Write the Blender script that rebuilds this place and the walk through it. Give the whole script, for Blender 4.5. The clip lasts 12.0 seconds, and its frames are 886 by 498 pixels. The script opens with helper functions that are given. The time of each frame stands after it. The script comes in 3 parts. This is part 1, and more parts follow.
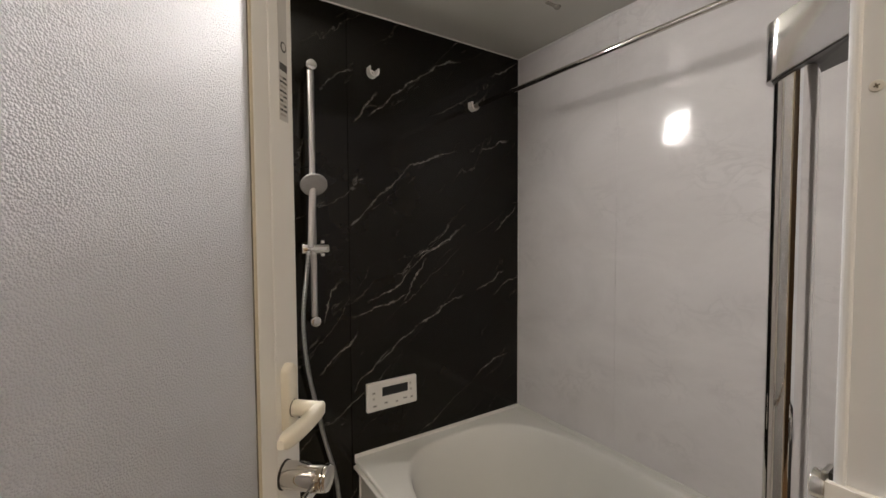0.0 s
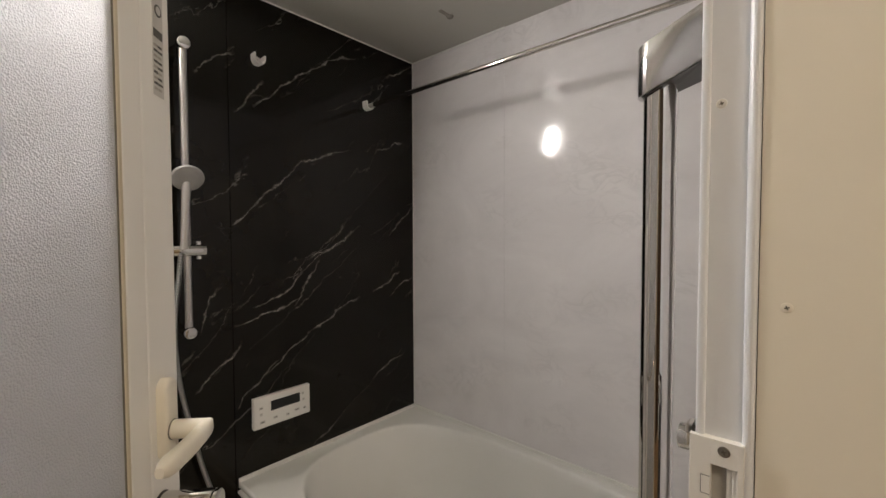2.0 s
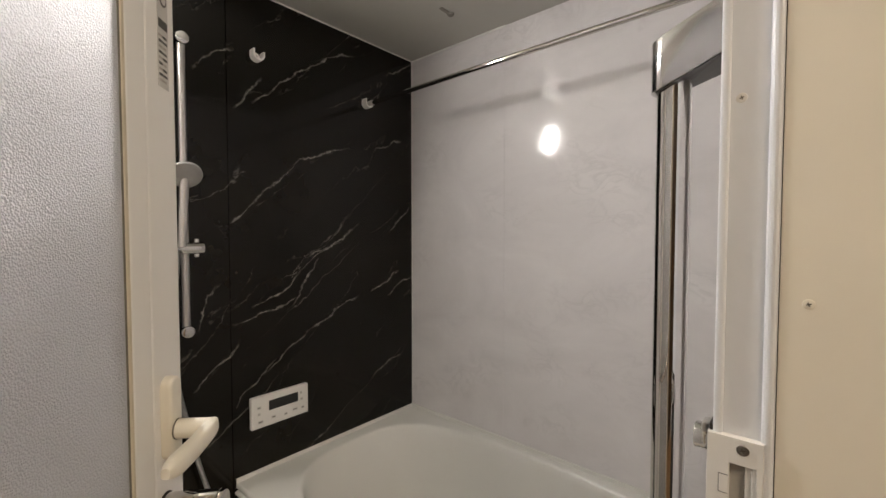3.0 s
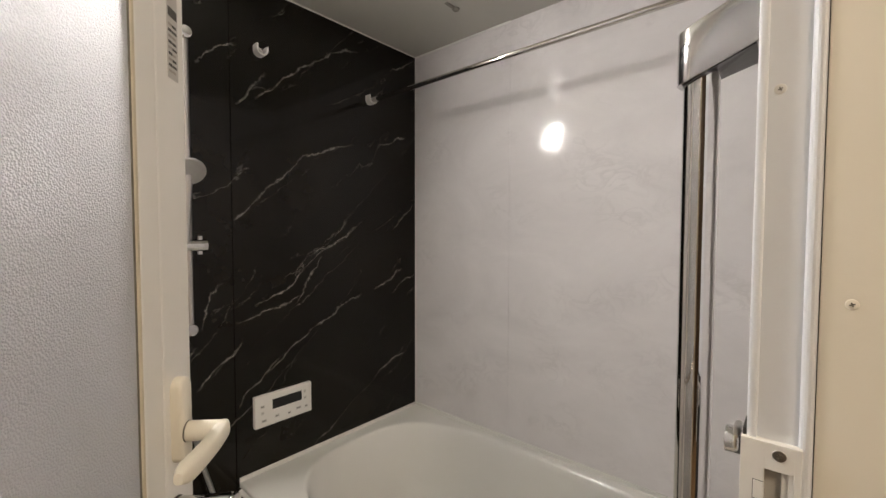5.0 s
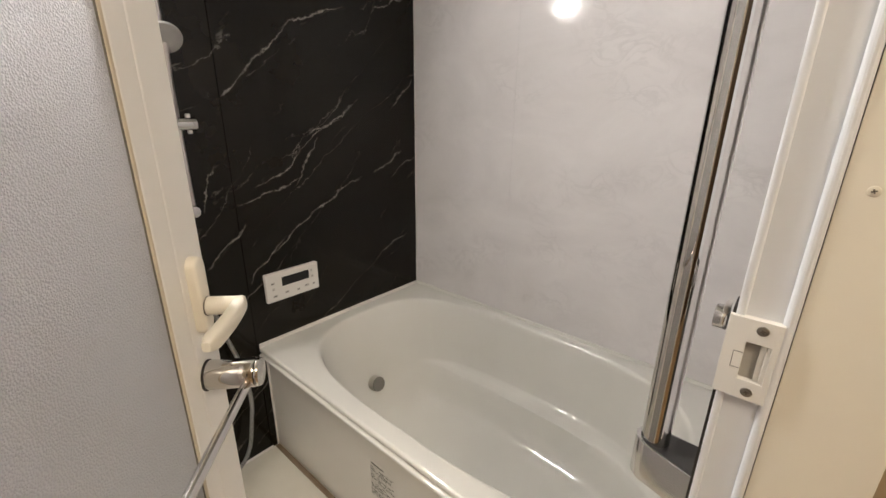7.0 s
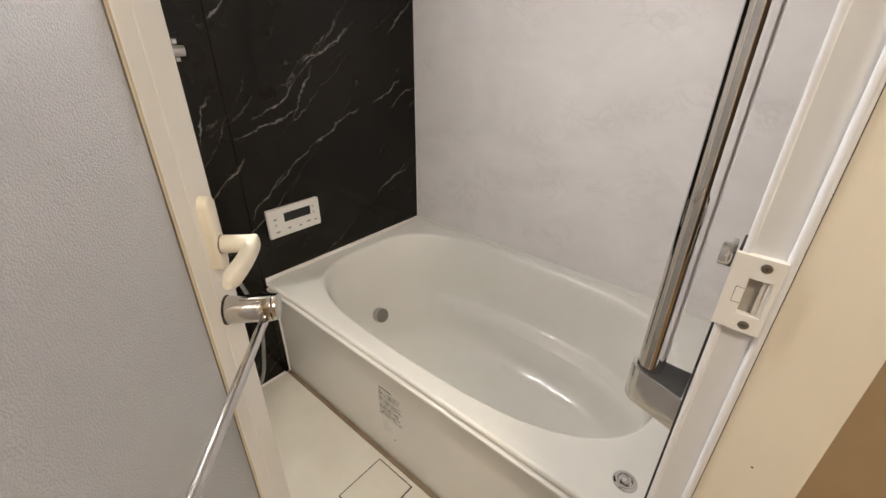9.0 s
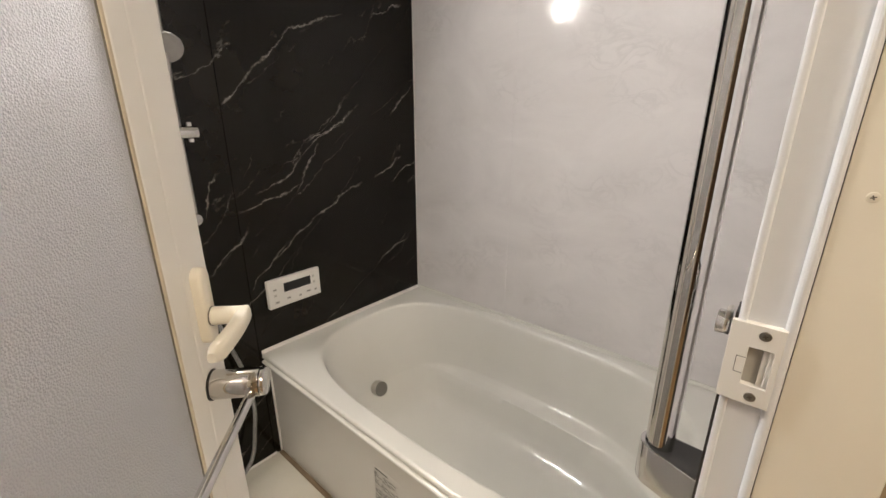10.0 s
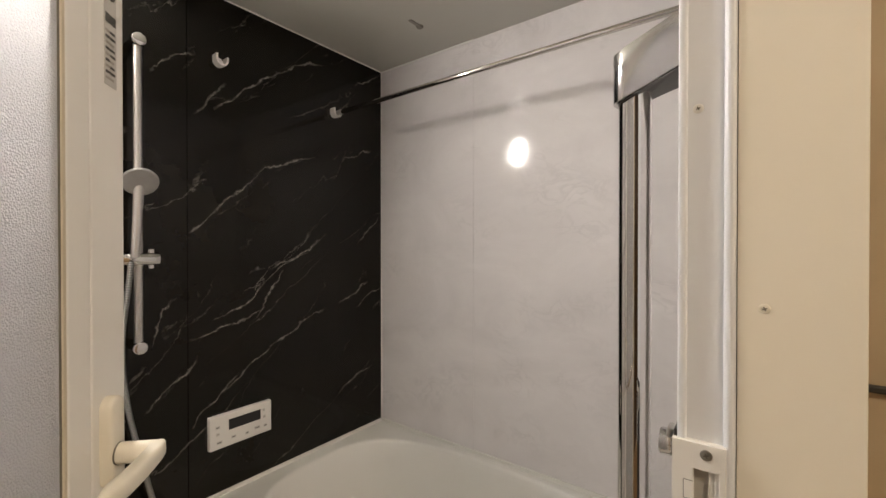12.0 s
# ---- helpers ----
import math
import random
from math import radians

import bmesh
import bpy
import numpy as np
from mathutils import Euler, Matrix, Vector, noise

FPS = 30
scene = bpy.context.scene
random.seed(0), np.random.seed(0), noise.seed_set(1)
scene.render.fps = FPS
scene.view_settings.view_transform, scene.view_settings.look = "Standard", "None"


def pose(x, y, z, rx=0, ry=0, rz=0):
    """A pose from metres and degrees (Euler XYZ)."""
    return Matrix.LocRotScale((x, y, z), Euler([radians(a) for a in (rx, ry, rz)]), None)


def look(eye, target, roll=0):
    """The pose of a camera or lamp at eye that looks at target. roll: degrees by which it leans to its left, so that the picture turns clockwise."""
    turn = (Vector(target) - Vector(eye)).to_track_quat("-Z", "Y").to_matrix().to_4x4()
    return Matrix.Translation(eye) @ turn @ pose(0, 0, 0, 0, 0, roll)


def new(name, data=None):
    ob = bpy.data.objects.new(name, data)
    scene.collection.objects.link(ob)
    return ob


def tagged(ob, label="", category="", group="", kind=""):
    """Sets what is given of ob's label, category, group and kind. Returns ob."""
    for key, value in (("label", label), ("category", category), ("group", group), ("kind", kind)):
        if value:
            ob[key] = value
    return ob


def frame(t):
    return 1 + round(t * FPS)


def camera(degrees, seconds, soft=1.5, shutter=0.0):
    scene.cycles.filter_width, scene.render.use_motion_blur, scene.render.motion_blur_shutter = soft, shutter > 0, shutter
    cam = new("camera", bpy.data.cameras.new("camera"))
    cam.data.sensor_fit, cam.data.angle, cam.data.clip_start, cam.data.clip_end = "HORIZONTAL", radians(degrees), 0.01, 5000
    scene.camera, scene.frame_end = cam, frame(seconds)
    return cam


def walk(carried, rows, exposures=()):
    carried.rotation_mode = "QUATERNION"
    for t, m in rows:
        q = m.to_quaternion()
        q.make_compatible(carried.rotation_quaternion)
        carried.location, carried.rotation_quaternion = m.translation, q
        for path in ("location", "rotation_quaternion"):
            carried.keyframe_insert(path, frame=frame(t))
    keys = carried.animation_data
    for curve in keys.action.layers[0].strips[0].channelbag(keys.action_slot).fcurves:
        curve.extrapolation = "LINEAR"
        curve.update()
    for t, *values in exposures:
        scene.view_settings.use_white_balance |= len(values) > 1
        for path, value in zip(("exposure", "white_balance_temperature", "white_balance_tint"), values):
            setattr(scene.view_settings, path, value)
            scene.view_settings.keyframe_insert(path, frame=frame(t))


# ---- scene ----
cam = camera(94.1, 12.0)
PATH = [
    (0, (1.444, -1.376, 1.3), (-0.226, -0.28, 1.215), -0.3),
    (0.5, (1.437, -1.381, 1.297), (-0.085, -0.085, 1.229), 0.1),
    (1, (1.448, -1.379, 1.302), (0.023, 0.021, 1.213), -0.5),
    (1.5, (1.429, -1.389, 1.295), (0.07, 0.076, 1.224), -0.1),
    (2, (1.426, -1.388, 1.289), (0.097, 0.105, 1.22), -0.2),
    (2.5, (1.416, -1.393, 1.288), (0.1, 0.112, 1.217), -0.1),
    (3, (1.409, -1.394, 1.285), (0.097, 0.114, 1.215), -0.0),
    (5, (1.385, -1.397, 1.284), (0.076, 0.112, 1.204), 0.1),
    (5.5, (1.381, -1.398, 1.283), (0.074, 0.11, 1.16), 0.1),
    (6, (1.379, -1.4, 1.284), (0.081, 0.104, 1.056), 0.1),
    (6.5, (1.375, -1.398, 1.286), (0.099, 0.086, 0.874), 0.1),
    (7, (1.373, -1.396, 1.282), (0.136, 0.045, 0.654), 0.6),
    (7.5, (1.37, -1.395, 1.284), (0.194, -0.017, 0.435), 0.7),
    (7.7, (1.369, -1.389, 1.281), (0.213, -0.042, 0.36), 0.7),
    (9.3, (1.363, -1.408, 1.288), (0.219, -0.047, 0.372), 0.5),
    (9.5, (1.368, -1.394, 1.285), (0.188, -0.017, 0.443), 0.1),
    (10, (1.372, -1.398, 1.288), (0.13, 0.044, 0.673), -0.1),
    (10.5, (1.376, -1.405, 1.29), (0.094, 0.084, 0.915), -0.1),
    (11, (1.376, -1.41, 1.288), (0.079, 0.101, 1.106), 0.0),
    (11.5, (1.38, -1.409, 1.287), (0.109, 0.134, 1.219), 0.0),
    (12, (1.407, -1.384, 1.281), (0.204, 0.214, 1.267), -0.0),
]
EXPOSURES = [(0, 0.25, 6500, 10), (2.5, 0.28, 6500, 10), (3, 0.45, 6500, 10), (5, 0.60, 6500, 10), (6, 0.63, 6500, 10), (6.5, 0.70, 6500, 10),
             (7.5, 0.95, 6500, 10), (9.5, 0.98, 6500, 10), (10.5, 0.72, 6700, 10), (11, 0.61, 6850, 12), (11.5, 0.58, 6900, 12),
             (12, 0.6, 6750, 11)]
walk(cam, [(t, look(eye, target, roll)) for t, eye, target, roll in PATH], EXPOSURES)

# ---- world, lamps, exposure ----
world = bpy.data.worlds.new("world")
world.use_nodes = True
world.node_tree.nodes["Background"].inputs["Color"].default_value = (0.9, 0.85, 0.78, 1)
world.node_tree.nodes["Background"].inputs["Strength"].default_value = 0.02
scene.world = world

BATH_GLOW = 350.0      # bathroom wall lamp
DRESS_GLOW = 45.0      # dressing room ceiling lamp


# ---- materials ----
def nodes_of(name):
    m = bpy.data.materials.new(name)
    m.use_nodes = True
    nt = m.node_tree
    return m, nt, nt.nodes["Principled BSDF"]


def link(nt, a, b):
    nt.links.new(a, b)


def coords(nt, scale=(1, 1, 1), rot=(0, 0, 0), world_space=True):
    if world_space:
        src = nt.nodes.new("ShaderNodeNewGeometry").outputs["Position"]
    else:
        src = nt.nodes.new("ShaderNodeTexCoord").outputs["Object"]
    mp = nt.nodes.new("ShaderNodeMapping")
    mp.inputs["Scale"].default_value = scale
    mp.inputs["Rotation"].default_value = rot
    link(nt, src, mp.inputs["Vector"])
    return mp.outputs["Vector"]


def noise_tex(nt, vec, scale, detail=3.0, rough=0.5, dist=0.0):
    n = nt.nodes.new("ShaderNodeTexNoise")
    n.inputs["Scale"].default_value = scale
    n.inputs["Detail"].default_value = detail
    n.inputs["Roughness"].default_value = rough
    n.inputs["Distortion"].default_value = dist
    link(nt, vec, n.inputs["Vector"])
    return n.outputs["Fac"]


def math_node(nt, op, a, b=None, c=None, clamp=False):
    n = nt.nodes.new("ShaderNodeMath")
    n.operation = op
    n.use_clamp = clamp
    for i, v in enumerate((a, b, c)):
        if v is None:
            continue
        if isinstance(v, (int, float)):
            n.inputs[i].default_value = v
        else:
            link(nt, v, n.inputs[i])
    return n.outputs[0]


def ramp(nt, fac, stops):
    r = nt.nodes.new("ShaderNodeValToRGB")
    els = r.color_ramp.elements
    while len(els) < len(stops):
        els.new(0.5)
    for e, (p, c) in zip(els, stops):
        e.position = p
        e.color = (*c, 1) if len(c) == 3 else c
    link(nt, fac, r.inputs["Fac"])
    return r.outputs["Color"]


def bump(nt, bsdf, height, strength, distance):
    b = nt.nodes.new("ShaderNodeBump")
    b.inputs["Strength"].default_value = strength
    b.inputs["Distance"].default_value = distance
    link(nt, height, b.inputs["Height"])
    link(nt, b.outputs["Normal"], bsdf.inputs["Normal"])


def painted(name, a, b, rough=0.35, scale=6.0, fine=180.0, relief=0.0003, coat=0.0, spread=0.08, space=True):
    """Two close tones at a broad scale, a fine grain in gloss and relief."""
    m, nt, p = nodes_of(name)
    v = coords(nt, world_space=space)
    broad = noise_tex(nt, v, scale, 4.0, 0.55)
    link(nt, ramp(nt, broad, [(0.32, a), (0.68, b)]), p.inputs["Base Color"])
    grain = noise_tex(nt, v, fine, 2.0, 0.5)
    rr = math_node(nt, "MULTIPLY_ADD", broad, spread, rough - spread / 2)
    link(nt, rr, p.inputs["Roughness"])
    if relief:
        bump(nt, p, grain, 0.35, relief)
    p.inputs["Coat Weight"].default_value = coat
    p.inputs["Coat Roughness"].default_value = 0.06
    return m


def metal(name, tone, rough):
    m, nt, p = nodes_of(name)
    v = coords(nt)
    smear = noise_tex(nt, v, 12.0, 2.0, 0.5)
    p.inputs["Metallic"].default_value = 1.0
    p.inputs["Base Color"].default_value = (*tone, 1)
    link(nt, math_node(nt, "MULTIPLY_ADD", smear, rough * 0.4, rough * 0.8), p.inputs["Roughness"])
    return m


def black_marble():
    m, nt, p = nodes_of("black_marble_panel")
    pos = coords(nt)

    def family(tilt, per_metre, sway, jag, thin, low, high, seed, gain):
        """Broken veins that climb along the wall at the tilt, so many to the metre across their run."""
        mp = nt.nodes.new("ShaderNodeMapping")
        mp.inputs["Rotation"].default_value = (radians(-tilt), 0, 0)
        mp.inputs["Location"].default_value = (seed, seed * 0.37, seed * 0.71)
        link(nt, pos, mp.inputs["Vector"])
        st = nt.nodes.new("ShaderNodeMapping")
        st.inputs["Scale"].default_value = (1, 0.55, 1.5)
        link(nt, mp.outputs["Vector"], st.inputs["Vector"])
        vec = st.outputs["Vector"]
        sep = nt.nodes.new("ShaderNodeSeparateXYZ")
        link(nt, mp.outputs["Vector"], sep.inputs["Vector"])
        q = math_node(nt, "MULTIPLY", sep.outputs["Z"], per_metre)
        q = math_node(nt, "MULTIPLY_ADD", noise_tex(nt, vec, 2.6, 2.0, 0.5), sway, q)
        q = math_node(nt, "MULTIPLY_ADD", noise_tex(nt, vec, 15.0, 5.0, 0.68), jag, q)
        d = math_node(nt, "ABSOLUTE", math_node(nt, "SUBTRACT", math_node(nt, "FRACT", q), 0.5))
        d = math_node(nt, "DIVIDE", d, per_metre)
        wide = math_node(nt, "MULTIPLY", math_node(nt, "POWER", noise_tex(nt, vec, 13.0, 4.0, 0.65), 3.0), thin * 8)
        line = math_node(nt, "SUBTRACT", 1.0, math_node(nt, "DIVIDE", d, wide), None, True)
        mr = nt.nodes.new("ShaderNodeMapRange")
        mr.inputs["From Min"].default_value = low
        mr.inputs["From Max"].default_value = high
        link(nt, noise_tex(nt, vec, 5.2, 4.0, 0.6), mr.inputs["Value"])
        return math_node(nt, "MULTIPLY", math_node(nt, "MULTIPLY", line, mr.outputs["Result"], None, True), gain)

    # the bold veins: centre along and up the wall, tilt in degrees, half length
    bold = ((-0.79, 1.35, 44, 0.05), (-0.68, 1.46, 45, 0.13), (-0.77, 1.76, 55, 0.07), (-0.67, 1.80, 38, 0.10), (-0.57, 1.89, 49, 0.05),
            (-0.44, 1.97, 23, 0.11), (-0.07, 2.04, 31, 0.09), (-0.88, 1.84, 42, 0.07), (-0.67, 1.08, 30, 0.10), (-0.47, 1.22, 37, 0.16),
            (-0.48, 1.22, 25, 0.07), (-0.71, 1.01, 20, 0.11), (-0.56, 1.10, 53, 0.09), (-0.76, 0.78, 46, 0.09), (-0.63, 0.87, 33, 0.11),
            (-0.45, 0.97, 24, 0.12), (-0.88, 0.86, 42, 0.08), (-0.91, 1.05, 63, 0.07), (-0.17, 1.08, 25, 0.09), (-0.06, 1.07, 31, 0.09),
            (-0.16, 0.70, 22, 0.09), (-0.08, 1.36, 48, 0.09), (-0.15, 1.69, 24, 0.09), (-0.49, 1.59, 22, 0.12))

    def shaken(scale, detail, rough, amount):
        n = nt.nodes.new("ShaderNodeTexNoise")
        n.inputs["Scale"].default_value = scale
        n.inputs["Detail"].default_value = detail
        n.inputs["Roughness"].default_value = rough
        link(nt, pos, n.inputs["Vector"])
        sub = nt.nodes.new("ShaderNodeVectorMath")
        sub.operation = "SUBTRACT"
        link(nt, n.outputs["Color"], sub.inputs[0])
        sub.inputs[1].default_value = (0.5, 0.5, 0.5)
        mul = nt.nodes.new("ShaderNodeVectorMath")
        mul.operation = "MULTIPLY"
        link(nt, sub.outputs[0], mul.inputs[0])
        mul.inputs[1].default_value = (0, amount, amount)
        return mul.outputs[0]

    def added(p0, p1):
        n = nt.nodes.new("ShaderNodeVectorMath")
        n.operation = "ADD"
        link(nt, p0, n.inputs[0])
        link(nt, p1, n.inputs[1])
        return n.outputs[0]

    bent = added(added(pos, shaken(6.0, 1.0, 0.5, 0.07)), shaken(24.0, 6.0, 0.68, 0.036))
    thick = math_node(nt, "MULTIPLY_ADD", math_node(nt, "POWER", noise_tex(nt, pos, 16.0, 4.0, 0.65), 2.6), 6.5, 0.22)
    tot = None
    for vy, vz, tilt, half in bold:
        mp = nt.nodes.new("ShaderNodeMapping")
        mp.vector_type = "TEXTURE"
        mp.inputs["Location"].default_value = (0, vy, vz)
        mp.inputs["Rotation"].default_value = (radians(tilt), 0, 0)
        mp.inputs["Scale"].default_value = (1, half * 1.15, 0.0026)
        link(nt, bent, mp.inputs["Vector"])
        ab = nt.nodes.new("ShaderNodeVectorMath")
        ab.operation = "ABSOLUTE"
        link(nt, mp.outputs["Vector"], ab.inputs[0])
        sep = nt.nodes.new("ShaderNodeSeparateXYZ")
        link(nt, ab.outputs[0], sep.inputs["Vector"])
        body = math_node(nt, "SUBTRACT", 1.0, math_node(nt, "DIVIDE", sep.outputs["Z"], thick), None, True)
        ends = math_node(nt, "MULTIPLY", math_node(nt, "SUBTRACT", 1.0, sep.outputs["Y"]), 2.2, None, True)
        vein = math_node(nt, "MULTIPLY", body, ends)
        tot = vein if tot is None else math_node(nt, "MAXIMUM", tot, vein)
    faint = math_node(nt, "MAXIMUM", family(34, 6.0, 2.6, 0.5, 0.0024, 0.50, 0.62, 11.4, 0.5),
                      family(46, 8.0, 3.0, 0.9, 0.0018, 0.50, 0.64, 19.3, 0.42))
    patchy = math_node(nt, "MULTIPLY_ADD", noise_tex(nt, pos, 30.0, 4.0, 0.65), 3.2, -0.95, True)
    tot = math_node(nt, "MAXIMUM", math_node(nt, "MULTIPLY", tot, patchy), faint)
    cloud = noise_tex(nt, pos, 3.0, 5.0, 0.6)
    base = ramp(nt, cloud, [(0.3, (0.0042, 0.0032, 0.0017)), (0.75, (0.0120, 0.0094, 0.0057))])
    mix = nt.nodes.new("ShaderNodeMix")
    mix.data_type = "RGBA"
    link(nt, math_node(nt, "MULTIPLY", tot, 0.62, None, True), mix.inputs["Factor"])
    link(nt, base, mix.inputs["A"])
    mix.inputs["B"].default_value = (0.46, 0.43, 0.385, 1)
    link(nt, mix.outputs["Result"], p.inputs["Base Color"])
    p.inputs["Roughness"].default_value = 0.12
    p.inputs["Specular IOR Level"].default_value = 0.24
    bump(nt, p, noise_tex(nt, pos, 9.0, 1.0), 0.04, 0.004)
    return m


def white_marble():
    m, nt, p = nodes_of("white_marble_panel")
    v = coords(nt, (1, 1, 1.6), (0, radians(24), 0))
    cloud = noise_tex(nt, v, 2.6, 6.0, 0.62, 0.7)
    fine = noise_tex(nt, v, 9.0, 5.0, 0.6, 1.2)
    d = math_node(nt, "ABSOLUTE", math_node(nt, "SUBTRACT", fine, 0.5))
    vein = math_node(nt, "SUBTRACT", 1.0, math_node(nt, "DIVIDE", d, 0.06), None, True)
    patch = ramp(nt, noise_tex(nt, v, 3.1, 3.0), [(0.50, (0, 0, 0)), (0.70, (1, 1, 1))])
    vm = math_node(nt, "MULTIPLY", math_node(nt, "MULTIPLY", vein, patch), 0.27)
    base = ramp(nt, cloud, [(0.3, (0.655, 0.628, 0.628)), (0.7, (0.76, 0.734, 0.732))])
    mix = nt.nodes.new("ShaderNodeMix")
    mix.data_type = "RGBA"
    link(nt, vm, mix.inputs["Factor"])
    link(nt, base, mix.inputs["A"])
    mix.inputs["B"].default_value = (0.42, 0.4, 0.4, 1)
    link(nt, mix.outputs["Result"], p.inputs["Base Color"])
    streak = noise_tex(nt, coords(nt, (9, 9, 0.9)), 1.6, 3.0, 0.55)
    link(nt, math_node(nt, "MULTIPLY_ADD", streak, 0.09, 0.058), p.inputs["Roughness"])
    p.inputs["Specular IOR Level"].default_value = 0.45
    bump(nt, p, math_node(nt, "MULTIPLY_ADD", streak, 0.8, noise_tex(nt, v, 11.0, 2.5)), 0.2, 0.004)
    return m


def pebbled_glass():
    """Cast glass: a milky body, and a skin of small clear pebbles that glint."""
    m, nt, p = nodes_of("pebbled_glass")
    v = coords(nt)
    peb = nt.nodes.new("ShaderNodeTexVoronoi")
    peb.feature = "F1"
    peb.inputs["Scale"].default_value = 560.0
    link(nt, v, peb.inputs["Vector"])
    p.inputs["Base Color"].default_value = (0.76, 0.78, 0.845, 1)
    p.inputs["Transmission Weight"].default_value = 0.95
    p.inputs["Roughness"].default_value = 0.035
    p.inputs["IOR"].default_value = 1.45
    bump(nt, p, peb.outputs["Distance"], 1.0, 0.0028)
    milky = nt.nodes.new("ShaderNodeBsdfPrincipled")
    milky.inputs["Base Color"].default_value = (0.705, 0.705, 0.715, 1)
    milky.inputs["Transmission Weight"].default_value = 0.78
    milky.inputs["Roughness"].default_value = 0.36
    milky.inputs["IOR"].default_value = 1.45
    milky.inputs["Coat Weight"].default_value = 1.0
    milky.inputs["Coat Roughness"].default_value = 0.18
    both = nt.nodes.new("ShaderNodeMixShader")
    both.inputs["Fac"].default_value = 0.54
    link(nt, milky.outputs[0], both.inputs[1])
    link(nt, p.outputs[0], both.inputs[2])
    link(nt, both.outputs[0], nt.nodes["Material Output"].inputs["Surface"])
    return m


def glow(name, tone, strength):
    m, nt, p = nodes_of(name)
    p.inputs["Emission Color"].default_value = (*tone, 1)
    p.inputs["Emission Strength"].default_value = strength
    p.inputs["Base Color"].default_value = (0.9, 0.9, 0.88, 1)
    return m


def hose_metal():
    m, nt, p = nodes_of("hose_metal")
    p.inputs["Metallic"].default_value = 0.6
    p.inputs["Roughness"].default_value = 0.34
    w = nt.nodes.new("ShaderNodeTexWave")
    w.wave_type, w.bands_direction = "BANDS", "Z"
    w.inputs["Scale"].default_value = 70.0
    link(nt, coords(nt), w.inputs["Vector"])
    link(nt, ramp(nt, w.outputs["Fac"], [(0.25, (0.12, 0.125, 0.12)), (0.6, (0.42, 0.42, 0.41))]), p.inputs["Base Color"])
    bump(nt, p, w.outputs["Fac"], 0.8, 0.002)
    return m


MARBLE_BLACK = black_marble()
MARBLE_WHITE = white_marble()
GLASS = pebbled_glass()
CHROME = metal("chrome", (0.62, 0.605, 0.585), 0.06)
SATIN = metal("satin_steel", (0.55, 0.53, 0.50), 0.3)
SCREW = metal("screw_steel", (0.30, 0.285, 0.26), 0.34)
BROWN = painted("dark_brown_panel", (0.045, 0.027, 0.015), (0.075, 0.045, 0.024), 0.4, 5.0, 120.0)
BRUSHED = metal("bracket_chrome", (0.66, 0.65, 0.645), 0.16)
INSERT = painted("bracket_insert_grey", (0.035, 0.034, 0.033), (0.05, 0.048, 0.046), 0.3)
INKGREY = painted("outline_grey", (0.12, 0.115, 0.105), (0.16, 0.155, 0.145), 0.6)
TUB = painted("tub_gelcoat", (0.725, 0.715, 0.67), (0.755, 0.745, 0.70), 0.45, 2.5, 60.0, 0.0, 0.8, 0.04)
APRON = painted("apron_panel", (0.62, 0.605, 0.56), (0.66, 0.645, 0.6), 0.16, 2.0, 70.0, 0.0, 0.3, 0.04)
FLOOR = painted("bath_floor_resin", (0.58, 0.55, 0.47), (0.65, 0.62, 0.54), 0.4, 5.0, 260.0, 0.0006)
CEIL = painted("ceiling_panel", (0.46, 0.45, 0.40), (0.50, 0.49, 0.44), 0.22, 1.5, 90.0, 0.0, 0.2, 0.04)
RESIN = painted("white_resin", (0.72, 0.705, 0.67), (0.76, 0.745, 0.71), 0.34, 4.0, 300.0, 0.0002)
FRAME = painted("door_frame_white", (0.72, 0.735, 0.765), (0.76, 0.775, 0.80), 0.3, 3.0, 240.0, 0.0002)
STILE = painted("door_stile_white", (0.80, 0.79, 0.75), (0.83, 0.82, 0.78), 0.3, 3.0, 240.0, 0.0002)
CREAM = painted("cream_lining", (0.77, 0.71, 0.59), (0.80, 0.745, 0.63), 0.45, 3.0, 160.0, 0.0003)
IVORY = painted("ivory_plastic", (0.74, 0.70, 0.60), (0.78, 0.74, 0.64), 0.32, 8.0, 240.0, 0.0002)
BEAD = painted("glazing_bead", (0.56, 0.50, 0.38), (0.64, 0.575, 0.45), 0.5, 20.0, 260.0, 0.0002)
TAN = painted("tan_wallpaper", (0.42, 0.33, 0.22), (0.47, 0.375, 0.255), 0.6, 5.0, 220.0, 0.0006)
WOOD = painted("dressing_floor", (0.30, 0.2, 0.11), (0.4, 0.28, 0.16), 0.45, 9.0, 120.0, 0.0004)
DARK = painted("dark_gap", (0.02, 0.018, 0.015), (0.035, 0.03, 0.025), 0.6, 20.0, 200.0, 0.0)
SEAL = painted("grey_seal", (0.11, 0.1, 0.08), (0.15, 0.135, 0.11), 0.6, 20.0, 200.0, 0.0003)
# brown for the apron's foot gap and the floor mirrored above it
FOOTREFLECT = painted("foot_reflection_brown", (0.17, 0.12, 0.07), (0.22, 0.16, 0.10), 0.55, 20.0, 200.0, 0.0003)
PAPER = painted("sticker_film", (0.52, 0.51, 0.48), (0.57, 0.555, 0.52), 0.3, 20.0, 200.0, 0.0)
INK = painted("grey_print", (0.05, 0.048, 0.042), (0.1, 0.095, 0.085), 0.6, 60.0, 300.0, 0.0)
PALEINK = painted("pale_print", (0.36, 0.34, 0.3), (0.42, 0.4, 0.36), 0.6, 60.0, 300.0, 0.0)
SCREEN = painted("display_black", (0.003, 0.003, 0.0032), (0.005, 0.005, 0.005), 0.3, 10.0, 200.0, 0.0)
